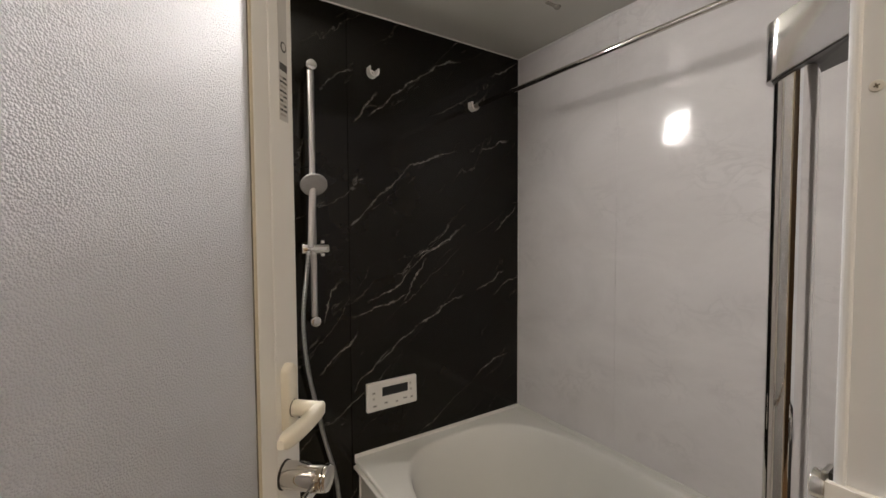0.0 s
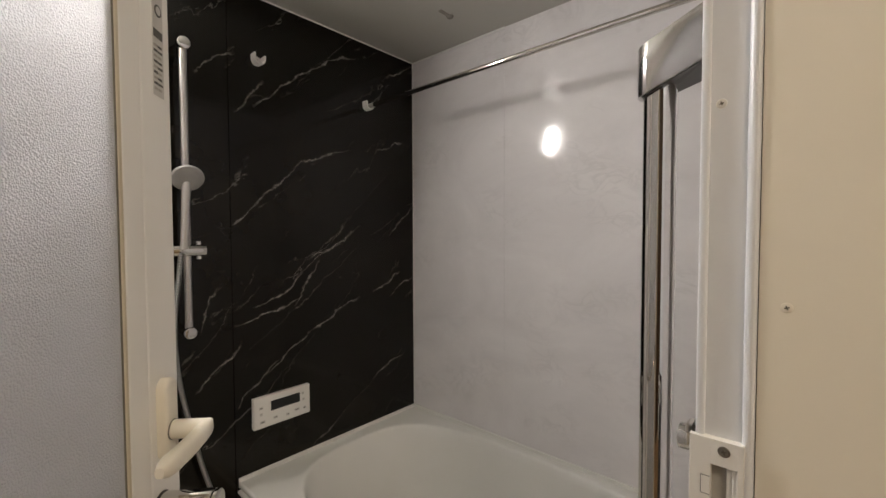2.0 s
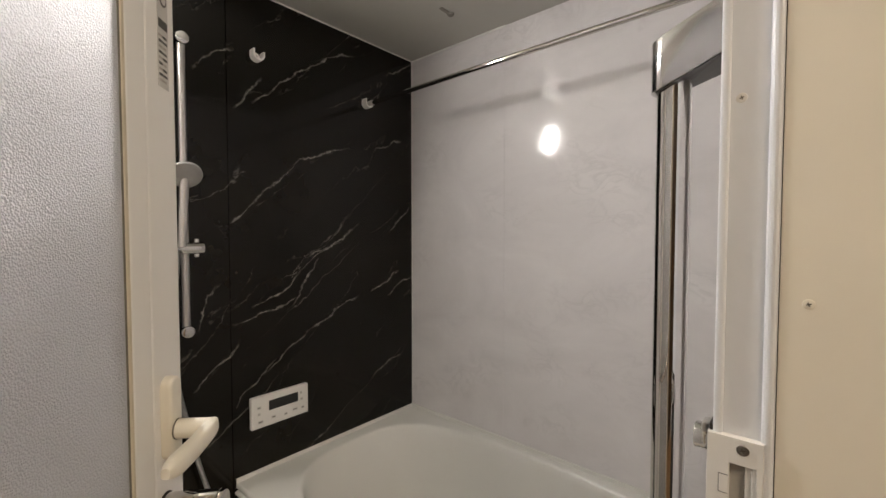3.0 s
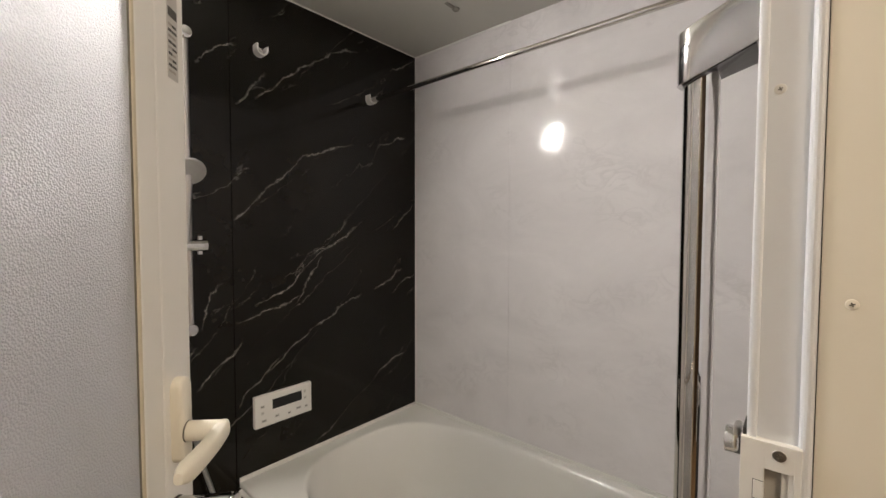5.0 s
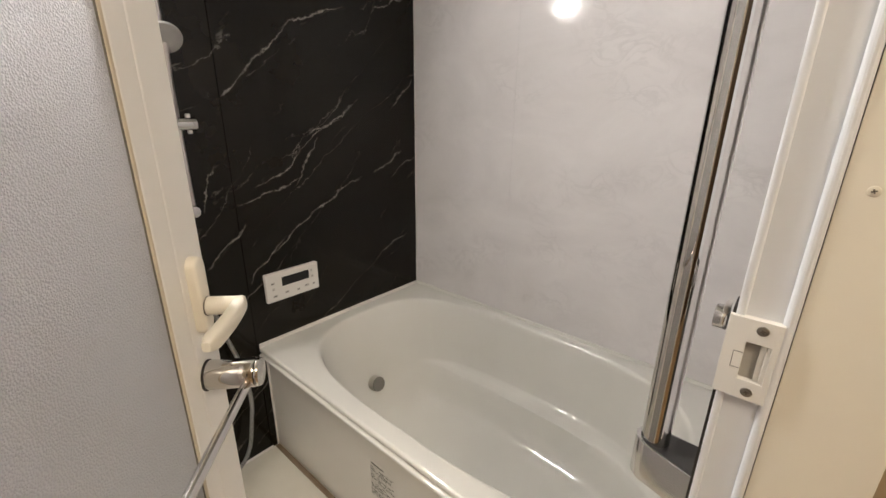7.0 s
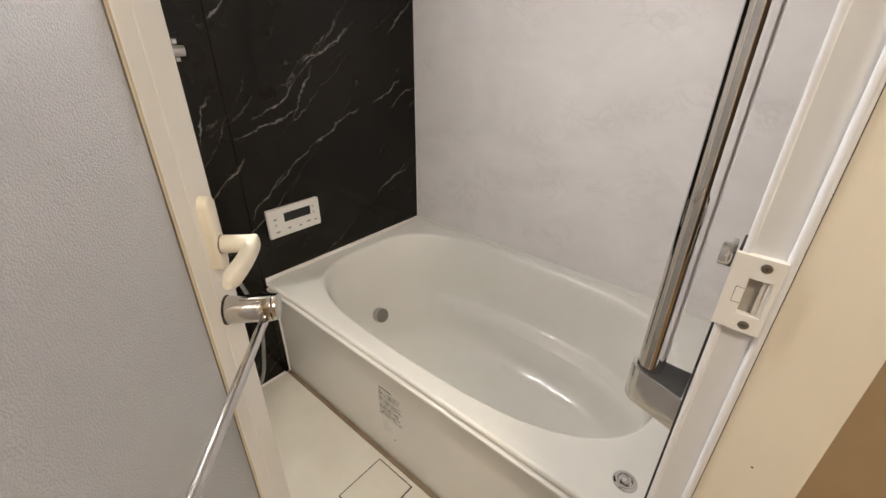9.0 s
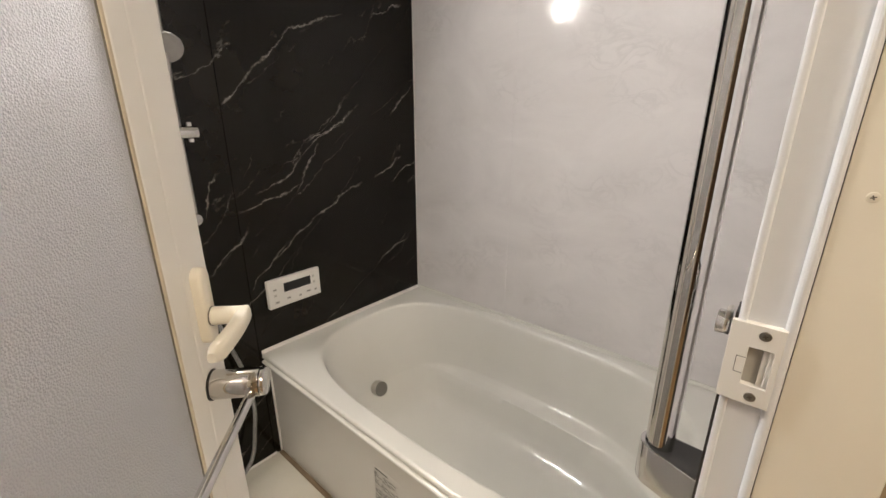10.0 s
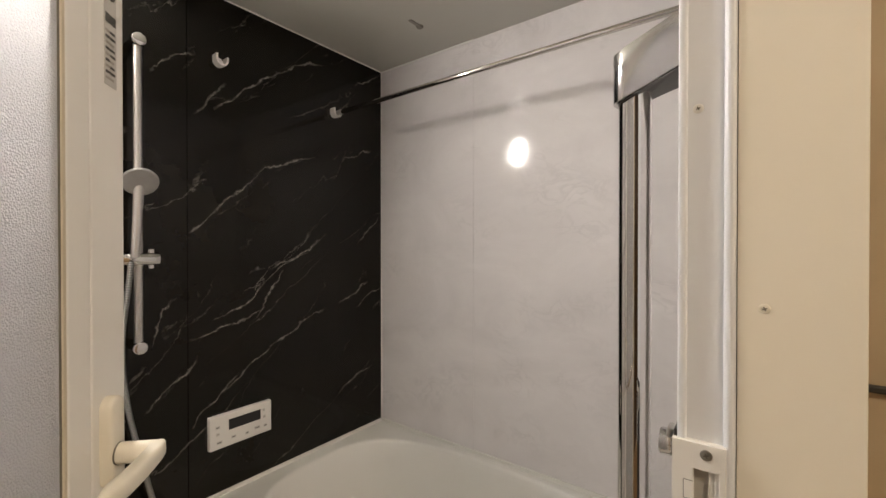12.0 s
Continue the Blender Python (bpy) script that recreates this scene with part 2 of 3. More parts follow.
CLEAR = painted("smoky_plastic", (0.22, 0.21, 0.18), (0.3, 0.285, 0.25), 0.25, 30.0, 200.0, 0.0)
HEADGREY = painted("shower_face_grey", (0.30, 0.29, 0.28), (0.36, 0.35, 0.335), 0.35, 20.0, 300.0, 0.0004)
HOSE = hose_metal()
LAMP = glow("lamp_diffuser", (1.0, 0.95, 0.90), BATH_GLOW)
DLAMP = glow("ceiling_lamp_diffuser", (1.0, 0.86, 0.68), DRESS_GLOW)


# ---- mesh helpers ----
def mesh_of(bm, name, mat, smooth=False):
    bmesh.ops.recalc_face_normals(bm, faces=bm.faces[:])
    me = bpy.data.meshes.new(name)
    bm.to_mesh(me)
    bm.free()
    for m in (mat if isinstance(mat, (list, tuple)) else [mat]):
        me.materials.append(m)
    if smooth:
        for f in me.polygons:
            f.use_smooth = True
    return me


def part(name, bm, mat, parent, label="", smooth=False):
    ob = new(name, mesh_of(bm, name, mat, smooth))
    if parent is not None:
        ob.parent = parent
        ob.matrix_parent_inverse = parent.matrix_basis.inverted()
    if label:
        ob["label"] = label
    return ob


def empty(name, at, label, category, group="", kind=""):
    ob = new(name)
    ob.empty_display_size = 0.05
    ob.matrix_basis = Matrix.Translation(at)
    return tagged(ob, label, category, group, kind)


def structure(name, bm, mat, label, category, smooth=False):
    ob = new(name, mesh_of(bm, name, mat, smooth))
    return tagged(ob, label, category, "", "structure")


def box(x0, x1, y0, y1, z0, z1, bevel=0.0, seg=2, bm=None):
    own = bmesh.new()
    bmesh.ops.create_cube(own, size=1.0, matrix=Matrix.Translation(((x0 + x1) / 2, (y0 + y1) / 2, (z0 + z1) / 2))
                          @ Matrix.Diagonal((x1 - x0, y1 - y0, z1 - z0, 1)))
    if bevel:
        bmesh.ops.bevel(own, geom=own.edges[:], offset=bevel, segments=seg, profile=0.5, affect="EDGES")
    if bm is None:
        return own
    me = bpy.data.meshes.new("tmp")
    own.to_mesh(me)
    own.free()
    bm.from_mesh(me)
    bpy.data.meshes.remove(me)
    return bm


def tube(a, b, r, seg=32, r2=None, bm=None, bevel=0.0):
    """A capped cylinder from a to b, with eased rims."""
    a, b = Vector(a), Vector(b)
    d = b - a
    own = bmesh.new()
    bmesh.ops.create_cone(own, cap_ends=True, segments=seg, radius1=r, radius2=r if r2 is None else r2, depth=d.length)
    if bevel:
        rim = [e for e in own.edges if any(len(f.verts) > 4 for f in e.link_faces)]
        bmesh.ops.bevel(own, geom=rim, offset=bevel, segments=2, profile=0.5, affect="EDGES")
    own.transform(Matrix.Translation((a + b) / 2) @ d.to_track_quat("Z", "Y").to_matrix().to_4x4())
    if bm is None:
        return own
    me = bpy.data.meshes.new("tmp")
    own.to_mesh(me)
    own.free()
    bm.from_mesh(me)
    bpy.data.meshes.remove(me)
    return bm


def smooth_sides(ob, angle=35):
    """Shade smooth except at corners sharper than angle."""
    me = ob.data
    bm = bmesh.new()
    bm.from_mesh(me)
    for f in bm.faces:
        f.smooth = True
    for e in bm.edges:
        e.smooth = len(e.link_faces) == 2 and e.calc_face_angle(0) < radians(angle)
    bm.to_mesh(me)
    bm.free()
    return ob


def prism(outline, z0, z1, bevel=0.0):
    """An upright block with the plan outline."""
    bm = bmesh.new()
    low = [bm.verts.new((x, y, z0)) for x, y in outline]
    top = [bm.verts.new((x, y, z1)) for x, y in outline]
    n = len(outline)
    bm.faces.new(low[::-1])
    bm.faces.new(top)
    for i in range(n):
        bm.faces.new((low[i], low[(i + 1) % n], top[(i + 1) % n], top[i]))
    if bevel:
        rim = [e for e in bm.edges if abs(e.verts[0].co.z - e.verts[1].co.z) < 1e-6]
        bmesh.ops.bevel(bm, geom=rim, offset=bevel, segments=2, profile=0.5, affect="EDGES")
    return bm


def extrude_x(profile, x0, x1):
    """A closed (y, z) profile drawn out along x."""
    bm = bmesh.new()
    a = [bm.verts.new((x0, y, z)) for y, z in profile]
    b = [bm.verts.new((x1, y, z)) for y, z in profile]
    n = len(profile)
    bm.faces.new(a)
    bm.faces.new(b[::-1])
    for i in range(n):
        bm.faces.new((a[i], b[i], b[(i + 1) % n], a[(i + 1) % n]))
    return bm


def screw_head(at, axis, r, mat, parent, name="screw"):
    """A countersunk cross-head screw, head facing along axis."""
    at, axis = Vector(at), Vector(axis).normalized()
    bm = tube(at - axis * 0.0006, at + axis * 0.0007, r, 24, r * 0.86, bevel=0.0003)
    s = smooth_sides(part(name, bm, mat, parent))
    q = axis.to_track_quat("Z", "Y").to_matrix().to_4x4()
    cross = box(-r * 0.4, r * 0.4, -r * 0.11, r * 0.11, 0, 0.0003)
    box(-r * 0.11, r * 0.11, -r * 0.4, r * 0.4, 0.00035, 0.0006, bm=cross)
    cross.transform(Matrix.Translation(at + axis * 0.0006) @ q @ pose(0, 0, 0, 0, 0, 20))
    part("cross_slot", cross, SEAL, s)
    return s


# ---- plan ----
EAST = 1.352          # inner face of the door wall
SOUTH = -1.80
TOP = 2.10
JAMB = -0.985         # face of the latch side of the frame
HINGE = (1.373, -1.680)
DOOR_TOP = 1.98

# ---- bathroom shell ----
wb = empty("wall_west", (0, -0.9, 0), "glossy black marble-patterned bathroom wall panels", "wall", kind="structure")
part("panel", box(-0.05, 0, -0.8356, 0.05, 0, TOP), MARBLE_BLACK, wb)
part("panel", box(-0.05, 0, -1.085, -0.8384, 0, TOP), MARBLE_BLACK, wb)
# hidden behind the door; pale only to throw light through the pane
part("panel", box(-0.05, 0, SOUTH - 0.05, -1.0870, 0, TOP), MARBLE_WHITE, wb, "unseen panel beside the black ones, pale to brighten the door pane")
part("joint_strip", box(-0.048, -0.025, SOUTH, 0.0, 0.001, TOP - 0.001), DARK, wb)

wn = empty("wall_north", (0.7, 0, 0), "glossy pale marble-patterned bathroom wall panels", "wall", kind="structure")
part("panel", box(0.0, 0.5169, 0, 0.05, 0, TOP, 0.0004, 1), MARBLE_WHITE, wn)
part("panel", box(0.5172, EAST + 0.045, 0, 0.05, 0, TOP, 0.0004, 1), MARBLE_WHITE, wn)
part("joint_strip", box(0.3, 0.7, 0.001, 0.048, 0.001, TOP - 0.001), PALEINK, wn)
part("corner_bead", box(0.0003, 0.0045, -0.0045, -0.0003, 0.47, TOP - 0.003, 0.0012), RESIN, wn)

structure("wall_south", box(-0.05, EAST + 0.045, SOUTH - 0.05, SOUTH, 0, TOP), MARBLE_WHITE,
          "glossy pale marble-patterned bathroom wall", "wall")
structure("wall_east_tub_side", box(EAST + 0.004, EAST + 0.045, -0.955, 0.0, 0, TOP), MARBLE_WHITE,
          "glossy pale wall panel beside the bathroom door", "wall")
structure("wall_east_hinge_side", box(EAST + 0.004, EAST + 0.045, SOUTH, -1.742, 0, TOP), MARBLE_WHITE,
          "glossy pale wall panel on the hinge side of the door", "wall")
structure("wall_east_above_door", box(EAST + 0.004, EAST + 0.045, -1.742, -0.955, DOOR_TOP + 0.03, TOP), MARBLE_WHITE,
          "glossy pale wall panel above the bathroom door", "wall")
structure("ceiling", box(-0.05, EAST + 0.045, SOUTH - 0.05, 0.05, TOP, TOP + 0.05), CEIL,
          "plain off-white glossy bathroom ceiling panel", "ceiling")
structure("ceiling_trim", box(0.0004, 0.006, SOUTH, -0.0004, TOP - 0.004, TOP - 0.0002, 0.001), RESIN,
          "thin white bead along the ceiling edge", "trim")
structure("ceiling_trim_tub_side", box(0.006, 0.52, -0.006, -0.0004, TOP - 0.006, TOP - 0.0002, 0.001), RESIN,
          "thin white bead along the ceiling edge over the tub", "trim")
structure("floor", box(-0.05, EAST + 0.045, SOUTH - 0.05, 0.05, -0.06, 0.0), FLOOR,
          "cream moulded resin shower floor", "floor")
structure("floor_trim", box(0.0005, 0.006, SOUTH, -0.83, 0.0005, 0.01, 0.002), RESIN,
          "pale sealant bead between the floor and the black wall", "trim")

# ---- dressing room shell ----
structure("dressing_wall_hinge_side", box(1.40, 1.47, -3.2, -1.721, 0, 2.35), CREAM, "cream dressing room wall", "wall")
structure("dressing_wall_above_door", box(1.40, 1.47, -1.721, JAMB + 0.03, DOOR_TOP + 0.03, 2.35), CREAM,
          "cream dressing room wall above the door", "wall")
structure("dressing_wall_latch_side", box(1.40, 1.47, JAMB + 0.031, -0.42, 0, 2.35), CREAM, "cream dressing room wall", "wall")
structure("dressing_wall_north", box(1.40, 3.3, -0.46, -0.40, 0, 2.35), TAN, "tan papered dressing room wall", "wall")
structure("dressing_rail", box(1.4705, 3.25, -0.472, -0.4605, 1.052, 1.064, 0.003), DARK,
          "thin dark rail on the tan wall", "trim")
structure("dressing_wall_east", box(3.25, 3.3, -3.2, -0.46, 0, 2.35), TAN, "tan papered dressing room wall", "wall")
structure("dressing_wall_south", box(1.40, 3.3, -3.25, -3.2, 0, 2.35), BROWN, "dark brown wood-panelled dressing room wall", "wall")
structure("dressing_floor", box(1.397, 3.3, -3.25, -0.40, -0.06, 0.0), WOOD, "brown wood-look dressing room floor", "floor")
structure("dressing_ceiling", box(1.40, 3.3, -3.25, -0.40, 2.35, 2.40), CREAM, "cream dressing room ceiling", "ceiling")

# ---- door lining and bathroom door frame ----
lin = empty("door_lining", (1.435, JAMB, 0), "cream wooden door lining with cross-head screws", "door frame", kind="structure")
part("lining_board", box(1.3970, 1.4702, JAMB, JAMB + 0.03, 0, DOOR_TOP + 0.03, 0.0006), CREAM, lin)
part("lining_board", box(1.3992, 1.4702, -1.721, -1.706, 0, DOOR_TOP + 0.03, 0.002), CREAM, lin)
part("head_board", box(1.3992, 1.4702, -1.706, JAMB, DOOR_TOP + 0.004, DOOR_TOP + 0.028, 0.002), CREAM, lin)
part("sill", box(1.3992, 1.4702, -1.706, JAMB, 0.0002, 0.012, 0.002), CREAM, lin)
for z in (1.233, 0.55, 1.80):
    screw_head((1.414, JAMB + 0.0002, z), (0, -1, 0), 0.0042, CREAM, lin)
part("nail_hole", tube((1.431, JAMB + 0.001, 0.892), (1.431, JAMB - 0.0004, 0.892), 0.0011, 12), DARK, lin)

fr = empty("door_1_frame", (1.375, JAMB, 0), "white resin bathroom door frame with strike plate", "door frame", kind="structure")
part("jamb", box(EAST + 0.0042, 1.3965, JAMB + 0.0025, -0.955, 0, DOOR_TOP + 0.03, 0.001), FRAME, fr)
part("edge_bead", box(EAST + 0.0038, EAST + 0.0105, JAMB - 0.0015, JAMB + 0.010, 0, DOOR_TOP, 0.0025, 3), FRAME, fr)
part("seal_bead", box(1.3880, 1.3966, JAMB - 0.0018, JAMB + 0.010, 0, DOOR_TOP, 0.0042, 4), FRAME, fr)
part("inner_gasket", box(EAST + 0.0014, EAST + 0.0036, JAMB + 0.0005, -0.9565, 0.02, 1.125), DARK, fr)
part("shadow_gap", box(1.39655, 1.39695, JAMB + 0.0012, JAMB + 0.028, 0, DOOR_TOP), DARK, fr)
part("jamb", box(EAST, 1.3965, -1.742, -1.706, 0, DOOR_TOP + 0.03, 0.001), FRAME, fr)
part("head", box(EAST, 1.3965, -1.706, JAMB, DOOR_TOP, DOOR_TOP + 0.03, 0.001), FRAME, fr)
part("threshold", box(EAST, 1.3965, -1.706, JAMB, 0.0002, 0.02, 0.003), FRAME, fr)
for z in (1.395, 0.75, 1.80):
    screw_head((1.370, JAMB + 0.0025, z), (0, -1, 0), 0.0042, RESIN, fr)

SP = JAMB - 0.0045
strike = box(1.3525, 1.368, SP, JAMB + 0.003, 1.043, 1.1195, 0.0004)
box(1.386, 1.3905, SP, JAMB + 0.003, 1.043, 1.1195, 0.0004, bm=strike)
box(1.3675, 1.3865, SP, JAMB + 0.003, 1.098, 1.1195, 0.0004, bm=strike)
box(1.3675, 1.3865, SP, JAMB + 0.003, 1.043, 1.0615, 0.0004, bm=strike)
st = part("strike_plate", strike, RESIN, fr, "white plastic strike plate")
part("keeper_pocket", box(1.3675, 1.3865, JAMB + 0.0021, JAMB + 0.0028, 1.061, 1.0985), PALEINK, st)
part("keeper_rib", box(1.3785, 1.3863, JAMB - 0.0012, JAMB + 0.002, 1.0616, 1.0979, 0.0006), RESIN, st)
part("keeper_lip", box(1.3828, 1.3862, JAMB - 0.0028, JAMB - 0.0010, 1.0618, 1.0977, 0.0005), RESIN, st)
part("adjuster_slot", box(1.3608, 1.3676, SP - 0.0003, SP + 0.0008, 1.0715, 1.0875), INKGREY, st, "thin dark outline")
part("adjuster", box(1.3613, 1.3678, SP - 0.0006, SP + 0.0008, 1.0721, 1.0869, 0.0003), RESIN, st)
screw_head((1.377, SP, 1.111), (0, -1, 0), 0.0048, SCREW, st)
screw_head((1.377, SP, 1.051), (0, -1, 0), 0.0048, SCREW, st)

# ---- the open bathroom door ----
OPEN = 48.4
u = Vector((-math.sin(radians(OPEN)), math.cos(radians(OPEN)), 0))
LEAF = 0.666
door = new("door_1")
tagged(door, "open white bathroom door with a pebbled frosted pane", "door", "", "structure")


def on_door(name, bm, mat, parent=None, label="", smooth=False):
    """Door parts are drawn with x from the hinge along the leaf, y out of its outer face, z up from its foot."""
    bm.transform(Matrix.Translation((HINGE[0], HINGE[1], 0.024)) @ Matrix(((u.x, u.y, 0, 0), (u.y, -u.x, 0, 0), (0, 0, 1, 0), (0, 0, 0, 1))))
    return part(name, bm, mat, parent or door, label, smooth)


door.matrix_basis = Matrix.Translation((HINGE[0], HINGE[1], 0.024))
HGT = DOOR_TOP - 0.03
on_door("latch_stile", box(LEAF - 0.0570, LEAF, -0.032, 0, 0, HGT, 0.003, 3), STILE)
on_door("stile_lip", box(LEAF - 0.0903, LEAF - 0.0571, -0.014, 0.0008, 0.04, HGT - 0.04, 0.003, 3), STILE)
on_door("glazing_bead", box(LEAF - 0.0955, LEAF - 0.0904, -0.0011, 0.0012, 0.045, HGT - 0.045, 0.001), BEAD)
on_door("pane_gasket", box(LEAF - 0.0964, LEAF - 0.0956, -0.0012, 0.0002, 0.068, HGT - 0.06), SEAL)
on_door("hinge_stile", box(0, 0.05, -0.032, 0, 0, HGT, 0.003, 3), STILE)
on_door("top_rail", box(0.0502, LEAF - 0.064, -0.031, -0.001, HGT - 0.06, HGT, 0.003), STILE)
on_door("bottom_rail", box(0.0502, LEAF - 0.064, -0.031, -0.001, 0, 0.07, 0.003), STILE)
pane = on_door("pane", box(0.049, LEAF - 0.0906, -0.0048, -0.0012, 0.065, HGT - 0.058), GLASS)
pane.visible_shadow = False

# lever handle on the outer face
Z0 = 0.024
PZ = 1.081 - Z0
PX = LEAF - 0.0345
plate = bmesh.new()
for k in range(24):
    a = math.tau * k / 24
    cz = 0.041 if math.sin(a) >= 0 else -0.024
    plate.verts.new((PX + 0.001 + 0.0120 * math.cos(a), 0, PZ + cz + 0.0120 * math.sin(a)))
pf = plate.faces.new(plate.verts[:])
ext = bmesh.ops.extrude_face_region(plate, geom=[pf])
for w in ext["geom"]:
    if isinstance(w, bmesh.types.BMVert):
        w.co.y += 0.011
rim = [e for e in plate.edges if all(w.co.y > 0.009 for w in e.verts)]
bmesh.ops.bevel(plate, geom=rim, offset=0.004, segments=3, profile=0.5, affect="EDGES")
lever = empty("door_handle", (HINGE[0] + u.x * PX, HINGE[1] + u.y * PX, PZ + Z0), "", "")
lever.parent = door
lever.matrix_parent_inverse = door.matrix_basis.inverted()
smooth_sides(on_door("handle_plate", plate, IVORY, lever, "ivory plastic back plate"), 50)
smooth_sides(on_door("stem", tube((PX, 0.0105, PZ - 0.004), (PX, 0.046, PZ - 0.004), 0.0104, 32, 0.0096, bevel=0.001), IVORY, lever), 50)
on_door("stem_ring", tube((PX, 0.0108, PZ - 0.004), (PX, 0.0122, PZ - 0.004), 0.0109, 32), SEAL, lever)
grip = bmesh.new()
rings = []
for k in range(15):
    s = k / 14
    x = PX + 0.010 - s * 0.100
    half_z = 0.0092 + 0.0006 * s
    half_y = 0.0078
    if k == 0:
        half_z, half_y = half_z * 0.72, half_y * 0.6
    if k == 1:
        half_z, half_y = half_z * 0.95, half_y * 0.92
    if k == 13:
        half_z, half_y = half_z * 0.88, half_y * 0.86
    if k == 14:
        half_z, half_y = half_z * 0.5, half_y * 0.5
    yc = 0.044 + 0.003 * math.sin(s * math.pi)
    ring = []
    for j in range(20):
        a = math.tau * j / 20
        ca, sa = math.cos(a), math.sin(a)
        ring.append(grip.verts.new((x, yc + half_y * math.copysign(abs(ca) ** 0.7, ca), PZ - 0.004 + half_z * math.copysign(abs(sa) ** 0.7, sa))))
    rings.append(ring)
for r0, r1 in zip(rings, rings[1:]):
    for j in range(20):
        grip.faces.new((r0[j], r0[(j + 1) % 20], r1[(j + 1) % 20], r1[j]))
grip.faces.new(rings[0])
grip.faces.new(rings[-1][::-1])
smooth_sides(on_door("lever", grip, IVORY, lever), 50)
on_door("latch_bolt", box(LEAF, LEAF + 0.006, -0.022, -0.010, PZ - 0.014, PZ + 0.014, 0.002), IVORY, lever)

# towel bar on the outer face, below the lever
BZ = 0.993 - Z0
BX = LEAF - 0.041
towel = empty("towel_bar", (HINGE[0] + u.x * BX, HINGE[1] + u.y * BX, BZ + Z0), "", "")
towel.parent = door
towel.matrix_parent_inverse = door.matrix_basis.inverted()
for x in (BX, 0.06):
    post = smooth_sides(on_door("post", tube((x, 0.0015, BZ), (x, 0.0545, BZ), 0.0170, 40, bevel=0.0015), CHROME, towel, "chrome towel bar post"), 40)
    on_door("base_ring", tube((x, 0.0002, BZ), (x, 0.0014, BZ), 0.0180, 40), DARK, post)
    smooth_sides(on_door("end_cap", tube((x, 0.0550, BZ), (x, 0.0600, BZ), 0.0168, 40, 0.0158, bevel=0.001), CHROME, post), 40)
smooth_sides(on_door("bar", tube((0.06, 0.046, BZ - 0.006), (BX - 0.005, 0.046, BZ - 0.006), 0.0054, 24), CHROME, towel, "slim chrome bar"), 60)

# care sticker near the top of the latch stile
stick = on_door("care_sticker", box(LEAF - 0.0345, LEAF - 0.0145, 0.0001, 0.0006, 1.440 - Z0, 1.60 - Z0), PAPER)
on_door("sticker_heading", box(LEAF - 0.033, LEAF - 0.016, 0.0007, 0.0010, 1.502 - Z0, 1.511 - Z0), INK, stick)
on_door("sticker_mark", tube((LEAF - 0.0235, 0.0007, 1.532 - Z0), (LEAF - 0.0235, 0.0010, 1.532 - Z0), 0.0065, 24), INK, stick)
on_door("sticker_mark", tube((LEAF - 0.0235, 0.0011, 1.532 - Z0), (LEAF - 0.0235, 0.0013, 1.532 - Z0), 0.0045, 24), PAPER, stick)
for k in range(9):
    z = 1.446 + k * 0.0058 - Z0
    w = 0.003 + 0.003 * ((k * 37) % 10) / 10
    on_door("print_line", box(LEAF - 0.033, LEAF - 0.0265, 0.0007, 0.0010, z, z + 0.0026), INK if k % 2 else PALEINK, stick)
    on_door("print_line", box(LEAF - 0.0255, LEAF - 0.0255 + w + 0.003, 0.0007, 0.0010, z, z + 0.0024), INK if k % 3 else PALEINK, stick)

# ---- bathtub ----
DECK = 0.456
tub = empty("bathtub", (0.68, -0.42, 0), "glossy white moulded bathtub with a rounded rectangular basin", "bathtub")
CX, CY, RX, RY = 0.684, -0.403, 0.632, 0.375
X0, X1, Y0, Y1 = 0.0055, EAST - 0.0035, -0.822, -0.0055
angles = sorted([math.tau * k / 120 for k in range(120)] +
                [math.atan2(y - CY, x - CX) % math.tau for x in (X0, X1) for y in (Y0, Y1)])


def oval(a, rx, ry, power):
    c, s = math.cos(a), math.sin(a)
    r = (abs(c / rx) ** power + abs(s / ry) ** power) ** (-1 / power)
    return r * c, r * s


def rect_at(a):
    c, s = math.cos(a), math.sin(a)
    tx = ((X1 if c > 0 else X0) - CX) / c if abs(c) > 1e-9 else 1e9
    ty = ((Y1 if s > 0 else Y0) - CY) / s if abs(s) > 1e-9 else 1e9
    t = min(tx, ty)
    return CX + c * t, CY + s * t


def step(lo, hi, v):
    t = min(1, max(0, (v - lo) / (hi - lo)))
    return t * t * (3 - 2 * t)


basin = bmesh.new()
levels = [  # inset, height, drift of the centre, seat ledge
    (0.000, DECK, 0, 0), (0.004, DECK - 0.0008, 0, 0), (0.009, DECK - 0.004, 0, 0), (0.013, DECK - 0.011, 0, 0),
    (0.017, DECK - 0.03, 0.002, 0), (0.026, 0.36, 0.010, 0), (0.0355, 0.26, 0.018, 0), (0.0425, 0.186, 0.0235, 0.0),
    (0.0437, 0.176, 0.0245, 0.12), (0.0445, 0.170, 0.025, 0.45), (0.045, 0.166, 0.0253, 0.85), (0.046, 0.158, 0.026, 1.0),
    (0.053, 0.125, 0.0315, 1.0), (0.063, 0.08, 0.037, 1.0), (0.080, 0.04, 0.04, 0.95), (0.105, 0.018, 0.042, 0.9),
    (0.15, 0.008, 0.043, 0.85), (0.22, 0.004, 0.043, 0.6), (0.30, 0.003, 0.043, 0.2)]
loops = [[basin.verts.new((*rect_at(a), DECK)) for a in angles]]
for inset, z, drift, ledge in levels:
    loop = []
    for a in angles:
        ox, oy = oval(a, RX - inset - drift, RY - inset, 3.1)
        x, y = CX + drift + ox, CY + oy
        if ledge:
            back = step(0.05, 0.27, oy) * step(0.16, 0.45, x)
            y -= 0.062 * ledge * back
        loop.append(basin.verts.new((x, y, z)))
    loops.append(loop)
